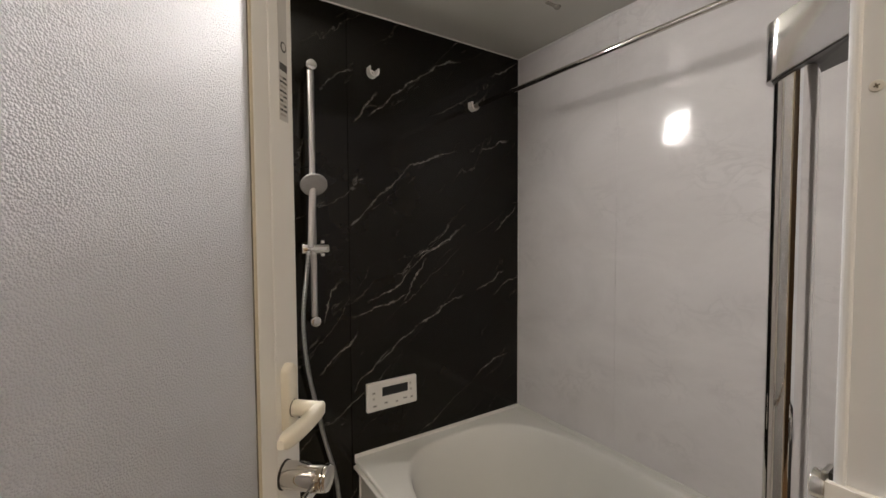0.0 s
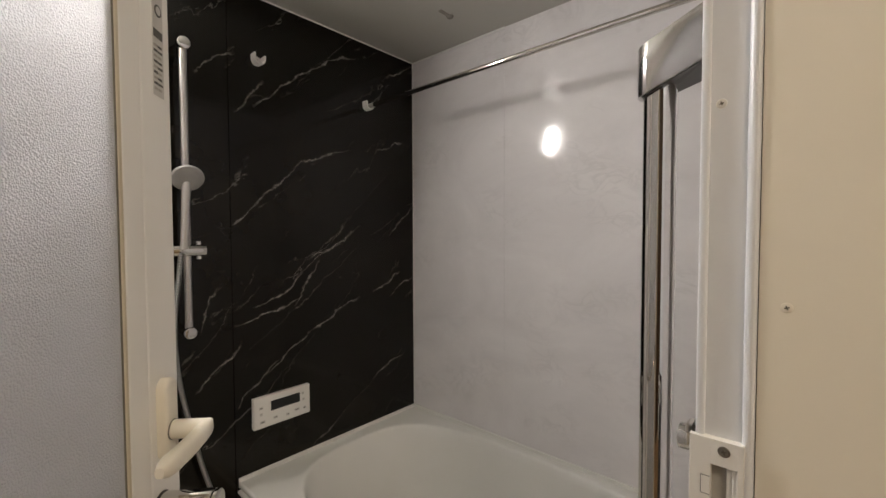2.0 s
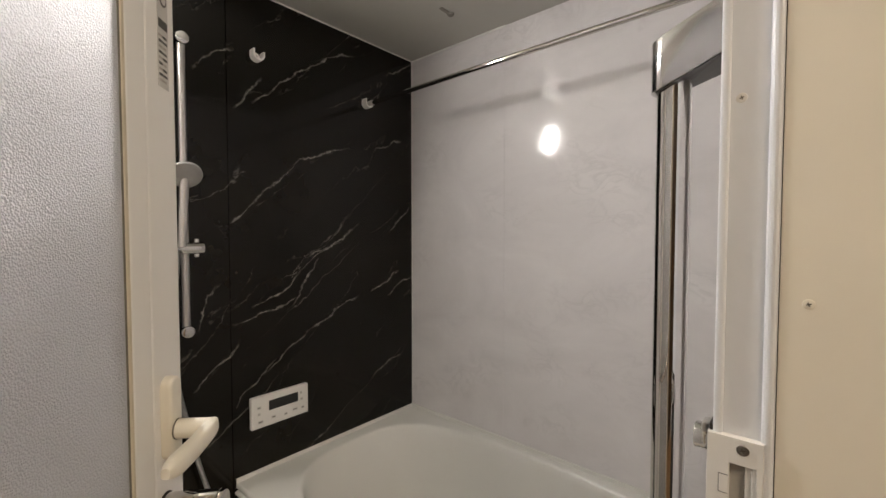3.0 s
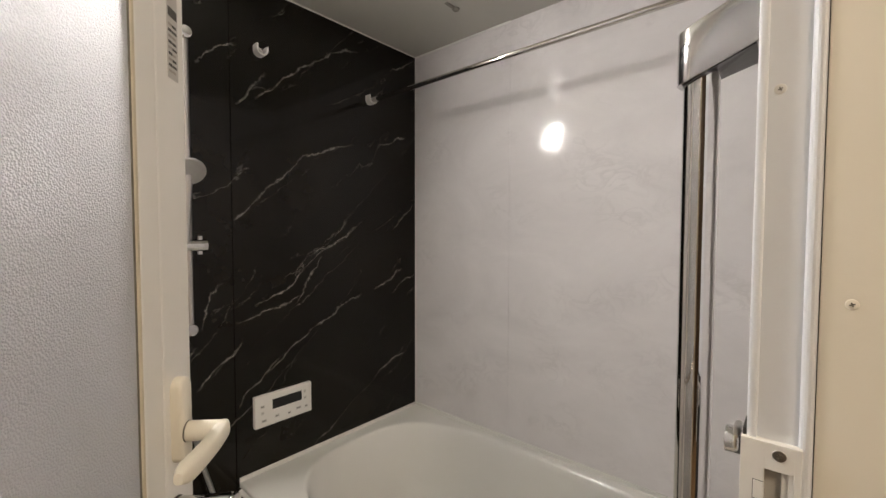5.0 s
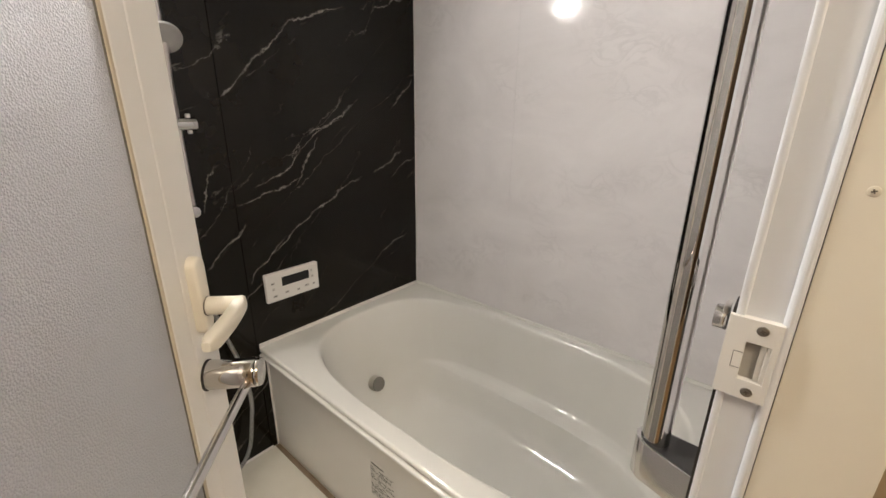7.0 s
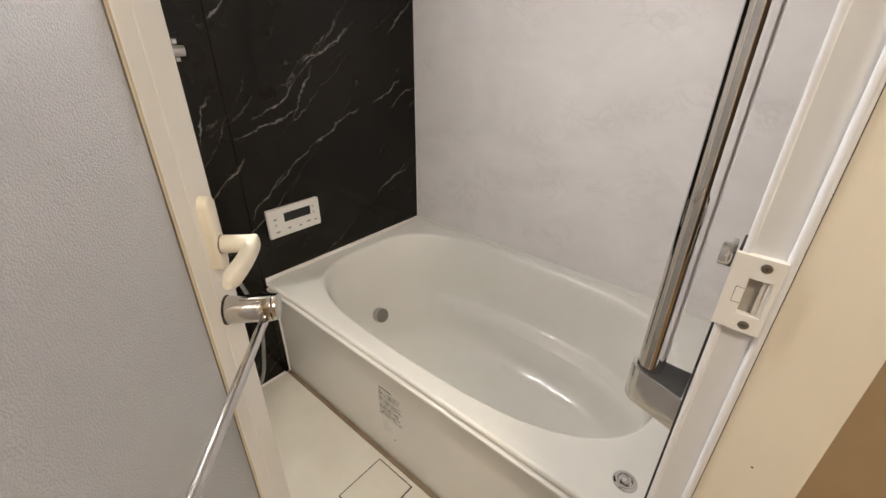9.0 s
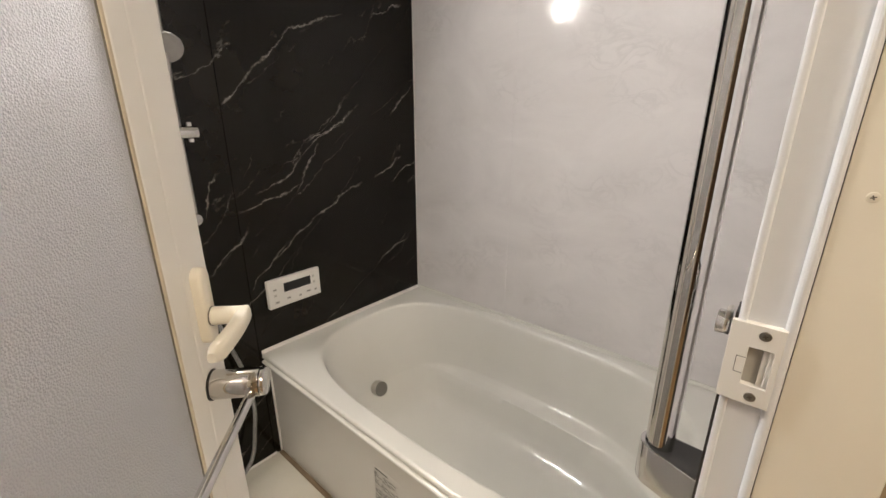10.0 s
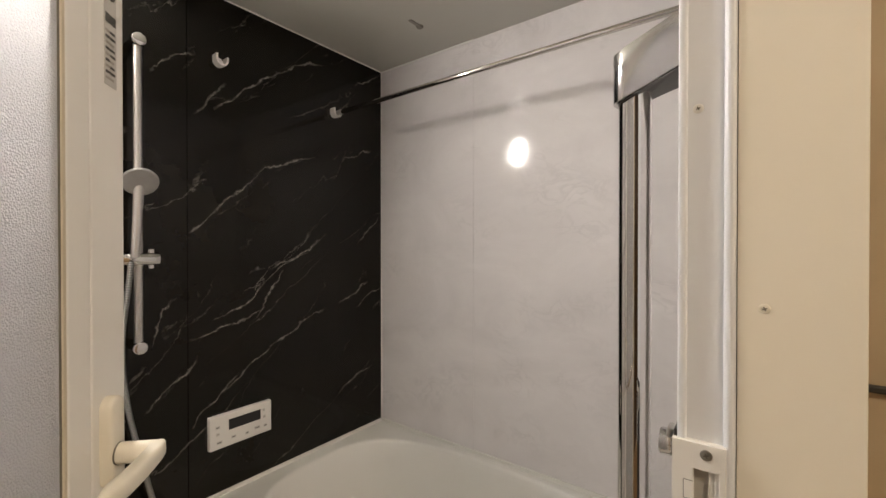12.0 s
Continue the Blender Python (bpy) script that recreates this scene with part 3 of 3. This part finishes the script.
n = len(angles)
for r0, r1 in zip(loops, loops[1:]):
    for j in range(n):
        basin.faces.new((r0[j], r0[(j + 1) % n], r1[(j + 1) % n], r1[j]))
basin.faces.new(loops[-1])
tb = part("basin", basin, TUB, tub)
smooth_sides(tb, 40)
rimp = [(-0.8215, DECK), (-0.826, DECK - 0.001), (-0.829, DECK - 0.004), (-0.830, DECK - 0.009), (-0.830, 0.4415), (-0.8245, 0.439),
        (-0.8245, 0.4315), (-0.832, 0.430), (-0.8348, 0.427), (-0.8348, 0.4215), (-0.832, 0.4185), (-0.807, 0.417), (-0.807, 0.4405)]
smooth_sides(part("front_rim", extrude_x(rimp, X0, X1), TUB, tub), 40)
part("wall_flange", box(0.0004, 0.0055, -0.829, -0.0004, DECK - 0.02, 0.4695, 0.0015), TUB, tub)
part("wall_flange", box(0.0055, EAST - 0.0006, -0.0055, -0.0004, DECK - 0.02, 0.4695, 0.0015), TUB, tub)
ap = part("apron", box(0.004, EAST - 0.004, -0.806, -0.79, 0.006, 0.4165, 0.002), APRON, tub, "glossy warm grey apron panel")
# the gap and the floor's reflection in the apron, painted as one brown strip
part("foot_gap_reflection", box(0.006, EAST - 0.006, -0.8235, -0.8062, 0.0002, 0.0050, 0.0015), FOOTREFLECT, tub, "brown strip for the gap and floor reflection at the apron foot")
part("corner_seal", box(0.0006, 0.0065, -0.8125, -0.806, 0.0, 0.415, 0.0015), RESIN, tub)

part("care_sticker", box(0.590, 0.704, -0.8066, -0.8061, 0.098, 0.314), APRON, ap, "clear printed care sticker")
random.seed(4)
part("sticker_heading", box(0.597, 0.652, -0.8071, -0.8067, 0.304, 0.309), INK, ap)
for k in range(20):
    z = 0.297 - k * 0.0057
    x, end = 0.594, 0.698 - random.uniform(0.0, 0.012) - (0.03 if k % 6 == 5 else 0.0)
    while x < end - 0.005:
        w = min(random.uniform(0.007, 0.022), end - x)
        part("print_line", box(x, x + w, -0.8071, -0.8067, z, z + 0.0024), INK if (k % 5 and random.random() > 0.3) else PALEINK, ap)
        x += w + 0.0025
for k in range(9):
    z = 0.172 - k * 0.0066
    part("print_line", box(0.604, 0.604 + random.uniform(0.025, 0.05), -0.8071, -0.8067, z, z + 0.0016), PALEINK, ap)
part("print_mark", box(0.657, 0.663, -0.8071, -0.8067, 0.104, 0.110), INK, ap)

inlet = empty("water_inlet", (0.19, -0.425, 0.165), "", "")
inlet.parent = tub
inlet.matrix_parent_inverse = tub.matrix_basis.inverted()
axis = Vector((1, -0.03, 0.30)).normalized()
c0 = Vector((0.179, -0.427, 0.163))
smooth_sides(part("inlet_body", tube(c0 - axis * 0.03, c0 + axis * 0.003, 0.0325, 40, bevel=0.002), SATIN, inlet), 40)
smooth_sides(part("inlet_cover", tube(c0 + axis * 0.0032, c0 + axis * 0.008, 0.0315, 40, 0.030, bevel=0.0015), SCREW, inlet, "round brushed metal inlet cover"), 40)
knob = empty("drain_button", (1.30, -0.745, DECK), "", "")
knob.parent = tub
knob.matrix_parent_inverse = tub.matrix_basis.inverted()
kb = bmesh.new()
prof = [(0.0, 0.0015), (0.013, 0.0015), (0.0145, 0.003), (0.0155, 0.0062), (0.018, 0.0072), (0.022, 0.0055), (0.0248, 0.0022), (0.025, 0.0)]
prev = None
for r, z in prof:
    ring = [kb.verts.new((1.306 + r * math.cos(math.tau * j / 40), -0.737 + r * math.sin(math.tau * j / 40), DECK + z)) for j in range(40)] if r else [kb.verts.new((1.306, -0.737, DECK + z))]
    if prev:
        for j in range(40):
            if len(prev) == 1:
                kb.faces.new((prev[0], ring[j], ring[(j + 1) % 40]))
            else:
                kb.faces.new((prev[j], ring[j], ring[(j + 1) % 40], prev[(j + 1) % 40]))
    prev = ring
smooth_sides(part("button_ring", kb, CHROME, knob, "chrome drain push button"), 50)
smooth_sides(part("button_grip", tube((1.306, -0.737, DECK + 0.0016), (1.306, -0.737, DECK + 0.0048), 0.0085, 28, 0.0075, bevel=0.0008), CHROME, knob), 40)

# ---- floor drain ----
dr = empty("floor_drain", (0.685, -0.92, 0), "square cream drain cover with a dark gap, set in the floor", "drain cover")
part("gap", box(0.6085, 0.7635, -1.0095, -0.8365, -0.001, 0.0006), DARK, dr)
smooth_sides(part("cover", box(0.6125, 0.7595, -1.0055, -0.8405, -0.001, 0.003, 0.0012), FLOOR, dr), 40)

# ---- shower ----
SY = -0.984
SX = 0.062
sh = empty("shower_rail", (0.0, SY, 1.4), "chrome shower rail with hand shower and hose on black wall", "shower")
smooth_sides(part("rail", tube((SX, SY, 1.0), (SX, SY, 1.835), 0.0105, 32), SATIN, sh, "brushed steel slide rail"), 60)
for z in (1.003, 1.842):
    foot = smooth_sides(part("rail_foot", tube((0.0, SY, z), (SX + 0.004, SY, z), 0.0135, 32, bevel=0.002), CHROME, sh), 40)
    smooth_sides(part("foot_cap", tube((SX + 0.0045, SY, z), (SX + 0.019, SY, z), 0.019, 36, 0.017, bevel=0.003), CHROME, foot, "oval chrome end cap"), 40)
hold = smooth_sides(part("holder", tube((SX, SY - 0.04, 1.245), (SX, SY + 0.048, 1.245), 0.0185, 32, bevel=0.002), CHROME, sh, "chrome sliding holder"), 40)
part("holder_knob", box(SX - 0.007, SX + 0.007, SY + 0.022, SY + 0.036, 1.218, 1.274, 0.003), CHROME, hold)
head_at = Vector((SX + 0.045, SY - 0.008, 1.452))
hd = Vector((0.75, -0.1, -0.62)).normalized()
smooth_sides(part("shower_head", tube(head_at - hd * 0.022, head_at, 0.02, 40, 0.043, bevel=0.002), SATIN, sh, "round grey hand shower head"), 40)
smooth_sides(part("spray_face", tube(head_at, head_at + hd * 0.006, 0.043, 40, 0.040, bevel=0.0015), HEADGREY, sh), 40)
smooth_sides(part("shower_handle", tube(head_at - hd * 0.016 + Vector((0, 0, 0.005)), (SX + 0.03, SY - 0.016, 1.25), 0.0125, 28, 0.0105), SATIN, sh), 60)
cu = bpy.data.curves.new("hose", "CURVE")
cu.dimensions, cu.bevel_depth, cu.bevel_resolution, cu.resolution_u = "3D", 0.0070, 5, 16
sp = cu.splines.new("BEZIER")
hose_pts = [(0.075, SY - 0.02, 1.24), (0.06, -1.02, 0.96), (0.05, -0.962, 0.62), (0.05, -0.912, 0.40), (0.05, -0.912, 0.22), (0.05, -0.985, 0.035), (0.05, -1.10, 0.02), (0.02, -1.2, 0.32)]
sp.bezier_points.add(len(hose_pts) - 1)
for bp, co in zip(sp.bezier_points, hose_pts):
    bp.co = co
    bp.handle_left_type = bp.handle_right_type = "AUTO"
tmp = new("hose_curve", cu)
hose_me = bpy.data.meshes.new_from_object(tmp.evaluated_get(bpy.context.evaluated_depsgraph_get()))
bpy.data.objects.remove(tmp)
hose_me.materials.clear()
hose_me.materials.append(HOSE)
for f in hose_me.polygons:
    f.use_smooth = True
ho = new("hose", hose_me)
ho.parent = sh
ho.matrix_parent_inverse = sh.matrix_basis.inverted()
ho["label"] = "ribbed grey metal shower hose"
part("hose_outlet", box(0.0, 0.035, -1.23, -1.17, 0.29, 0.35, 0.006), CHROME, sh)


# ---- clothes rod and its hooks ----
def rod_hook(y, z):
    h = empty("rod_hook", (0, y, z), "small white plastic rod hook on the black wall", "hook", "rod hooks")
    bm = bmesh.new()
    seg = 14
    pts = []
    for r in (0.0195, 0.0142):
        row = [(r * math.cos(math.pi + math.pi * k / seg), r * math.sin(math.pi + math.pi * k / seg)) for k in range(seg + 1)]
        row = [(-r, 0.016)] + row + [(r, 0.012)]
        pts.append(row)
    a = [[bm.verts.new((x, y + p, z + q)) for p, q in row] for row in pts for x in (0.0003, 0.030)]
    o0, o1, i0, i1 = a
    m = len(o0)
    for k in range(m - 1):
        bm.faces.new((o0[k], o0[k + 1], o1[k + 1], o1[k]))
        bm.faces.new((i0[k], i1[k], i1[k + 1], i0[k + 1]))
        bm.faces.new((o1[k], o1[k + 1], i1[k + 1], i1[k]))
        bm.faces.new((o0[k], i0[k], i0[k + 1], o0[k + 1]))
    for k in (0, m - 1):
        bm.faces.new((o0[k], o1[k], i1[k], i0[k]))
    smooth_sides(part("cup", bm, RESIN, h), 40)
    smooth_sides(part("back_disc", tube((0.0002, y, z - 0.001), (0.005, y, z - 0.001), 0.0135, 28, bevel=0.001), RESIN, h), 40)
    part("screw", tube((0.005, y, z - 0.001), (0.0065, y, z - 0.001), 0.004, 16), SCREW, h)
    return h


rod_hook(-0.742, 1.886)
rod_hook(-0.276, 1.836)
rod_hook_far = empty("rod_hook", (EAST, -0.276, 1.836), "small white plastic rod hook on the pale wall", "hook", "rod hooks")
part("cup", box(EAST - 0.02, EAST + 0.0038, -0.292, -0.260, 1.818, 1.826, 0.002), RESIN, rod_hook_far)
rod = empty("clothes_rod", (0.7, -0.276, 1.836), "stainless steel clothes drying rod over the tub", "rod")
smooth_sides(part("tube", tube((0.05, -0.276, 1.8335), (EAST - 0.001, -0.276, 1.8365), 0.0090, 24), CHROME, rod), 60)
smooth_sides(part("end_sleeve", tube((0.0055, -0.276, 1.8335), (0.055, -0.276, 1.8335), 0.0100, 24, bevel=0.001), SATIN, rod), 40)

# ---- bath controller ----
rc = empty("bath_controller", (0, -0.676, 0.67), "white wall-mounted bath heater controller with a dark display", "controller")
body = box(0.0003, 0.018, -0.782, -0.570, 0.618, 0.727, 0.003, 3)
smooth_sides(part("body", body, RESIN, rc), 40)
part("face", box(0.0181, 0.0195, -0.778, -0.574, 0.622, 0.723, 0.0006), RESIN, rc)
part("display", box(0.0196, 0.0202, -0.722, -0.612, 0.6715, 0.706, 0.0002), SCREEN, rc, "dark display")
for y, z, w in ((-0.757, 0.690, 0.014), (-0.757, 0.668, 0.010), (-0.752, 0.640, 0.018), (-0.706, 0.644, 0.016), (-0.660, 0.640, 0.012),
                (-0.600, 0.700, 0.008), (-0.598, 0.676, 0.010), (-0.624, 0.646, 0.020), (-0.594, 0.644, 0.012)):
    part("button", box(0.0196, 0.0203, y - w / 2, y + w / 2, z - 0.005, z + 0.005, 0.0002), PAPER, rc)
    part("print_line", box(0.0204, 0.0207, y - w * 0.38, y + w * 0.30, z - 0.0010, z + 0.0016), INK if w > 0.011 else PALEINK, rc)

# ---- grab bar ----
PXC, PYC = 1.3065, -0.909
gb = empty("grab_bar", (EAST, PYC, 1.17), "tall polished chrome grab bar beside the door", "grab bar")
smooth_sides(part("bar", tube((PXC - 0.001, PYC, 0.89), (PXC - 0.001, PYC, 1.45), 0.0160, 56), CHROME, gb), 60)
nose = []
for k in range(15):
    a = radians(75 + (250 - 75) * k / 14)
    nose.append((PXC + 0.0225 * math.cos(a), PYC + 0.0225 * math.sin(a)))
plan = nose + [(EAST + 0.0038, -0.9405), (EAST + 0.0038, -0.880)]
inner = [(PXC + (x - PXC) * 0.9 + 0.003, PYC + (y - PYC) * 0.9) for x, y in plan]
inner[-2:] = [(EAST - 0.001, -0.9370), (EAST - 0.001, -0.884)]


def slanted(bm, lift):
    """The arm climbs or falls from the bar towards the wall."""
    for w in bm.verts:
        w.co.z += lift * max(0.0, w.co.x - (PXC - 0.012))
    return bm


for z0, z1, lift, zi in ((1.433, 1.485, 0.34, 1.4325), (0.848, 0.902, -0.12, 0.9025)):
    br = smooth_sides(part("bracket", slanted(prism(plan, z0, z1, 0.0012), lift), BRUSHED, gb, "flared chrome end bracket"), 30)
    part("bracket_insert", slanted(prism(inner, zi - 0.0006, zi + 0.0006), lift), INSERT, br, "dark grey insert")

# ---- robe peg on the door wall ----
pg = empty("wall_peg", (EAST, -0.962, 1.11), "small chrome peg on the wall by the door frame", "hook")
part("plate", box(EAST - 0.0065, EAST - 0.0012, -0.972, -0.953, 1.098, 1.119, 0.002, 2), SATIN, pg)
smooth_sides(part("peg", tube((EAST - 0.0010, -0.963, 1.104), (EAST - 0.0125, -0.963, 1.104), 0.0115, 28, bevel=0.0012), BRUSHED, pg), 40)

# ---- clip on the ceiling ----
cl = empty("ceiling_clip", (0.412, -0.222, TOP), "small smoky plastic clip on the ceiling", "clip")
part("strap", box(0.404, 0.418, -0.262, -0.215, TOP - 0.004, TOP - 0.0002, 0.0015), CLEAR, cl)
smooth_sides(part("tab", tube((0.411, -0.205, TOP - 0.0002), (0.411, -0.205, TOP - 0.007), 0.014, 24, 0.011, bevel=0.001), CLEAR, cl), 40)

# ---- lamps ----
wl = empty("wall_lamp", (0, -1.22, 1.94), "white rectangular bathroom wall lamp, lit", "lamp")
part("lamp_base", box(0.0002, 0.028, -1.33, -1.11, 1.74, 2.03, 0.004), RESIN, wl)
# the diffuser leans forward, so that its light falls down into the room
housing = bmesh.new()
side = [(0.0285, 1.858), (0.0775, 1.858), (0.1185, 2.022), (0.0285, 2.022)]
ends = [[housing.verts.new((x, y, z)) for x, z in side] for y in (-1.285, -1.155)]
housing.faces.new(ends[0])
housing.faces.new(ends[1][::-1])
for k in range(4):
    housing.faces.new((ends[0][k], ends[1][k], ends[1][(k + 1) % 4], ends[0][(k + 1) % 4]))
bmesh.ops.bevel(housing, geom=housing.edges[:], offset=0.003, segments=2, profile=0.5, affect="EDGES")
part("lamp_housing", housing, RESIN, wl)
shade = box(0.0004, 0.0020, -0.034, 0.034, -0.070, 0.070, 0.0006, 2)
shade.transform(Matrix.Translation((0.098, -1.22, 1.94)) @ Matrix.Rotation(math.atan2(0.041, 0.164), 4, "Y"))
smooth_sides(part("lamp_shade", shade, LAMP, wl), 40)
dl = empty("ceiling_lamp", (2.3, -1.7, 2.35), "round lit ceiling lamp in the dressing room", "lamp")
smooth_sides(part("lamp_shade", tube((2.3, -1.7, 2.348), (2.3, -1.7, 2.30), 0.17, 40, 0.15, bevel=0.008), DLAMP, dl), 40)
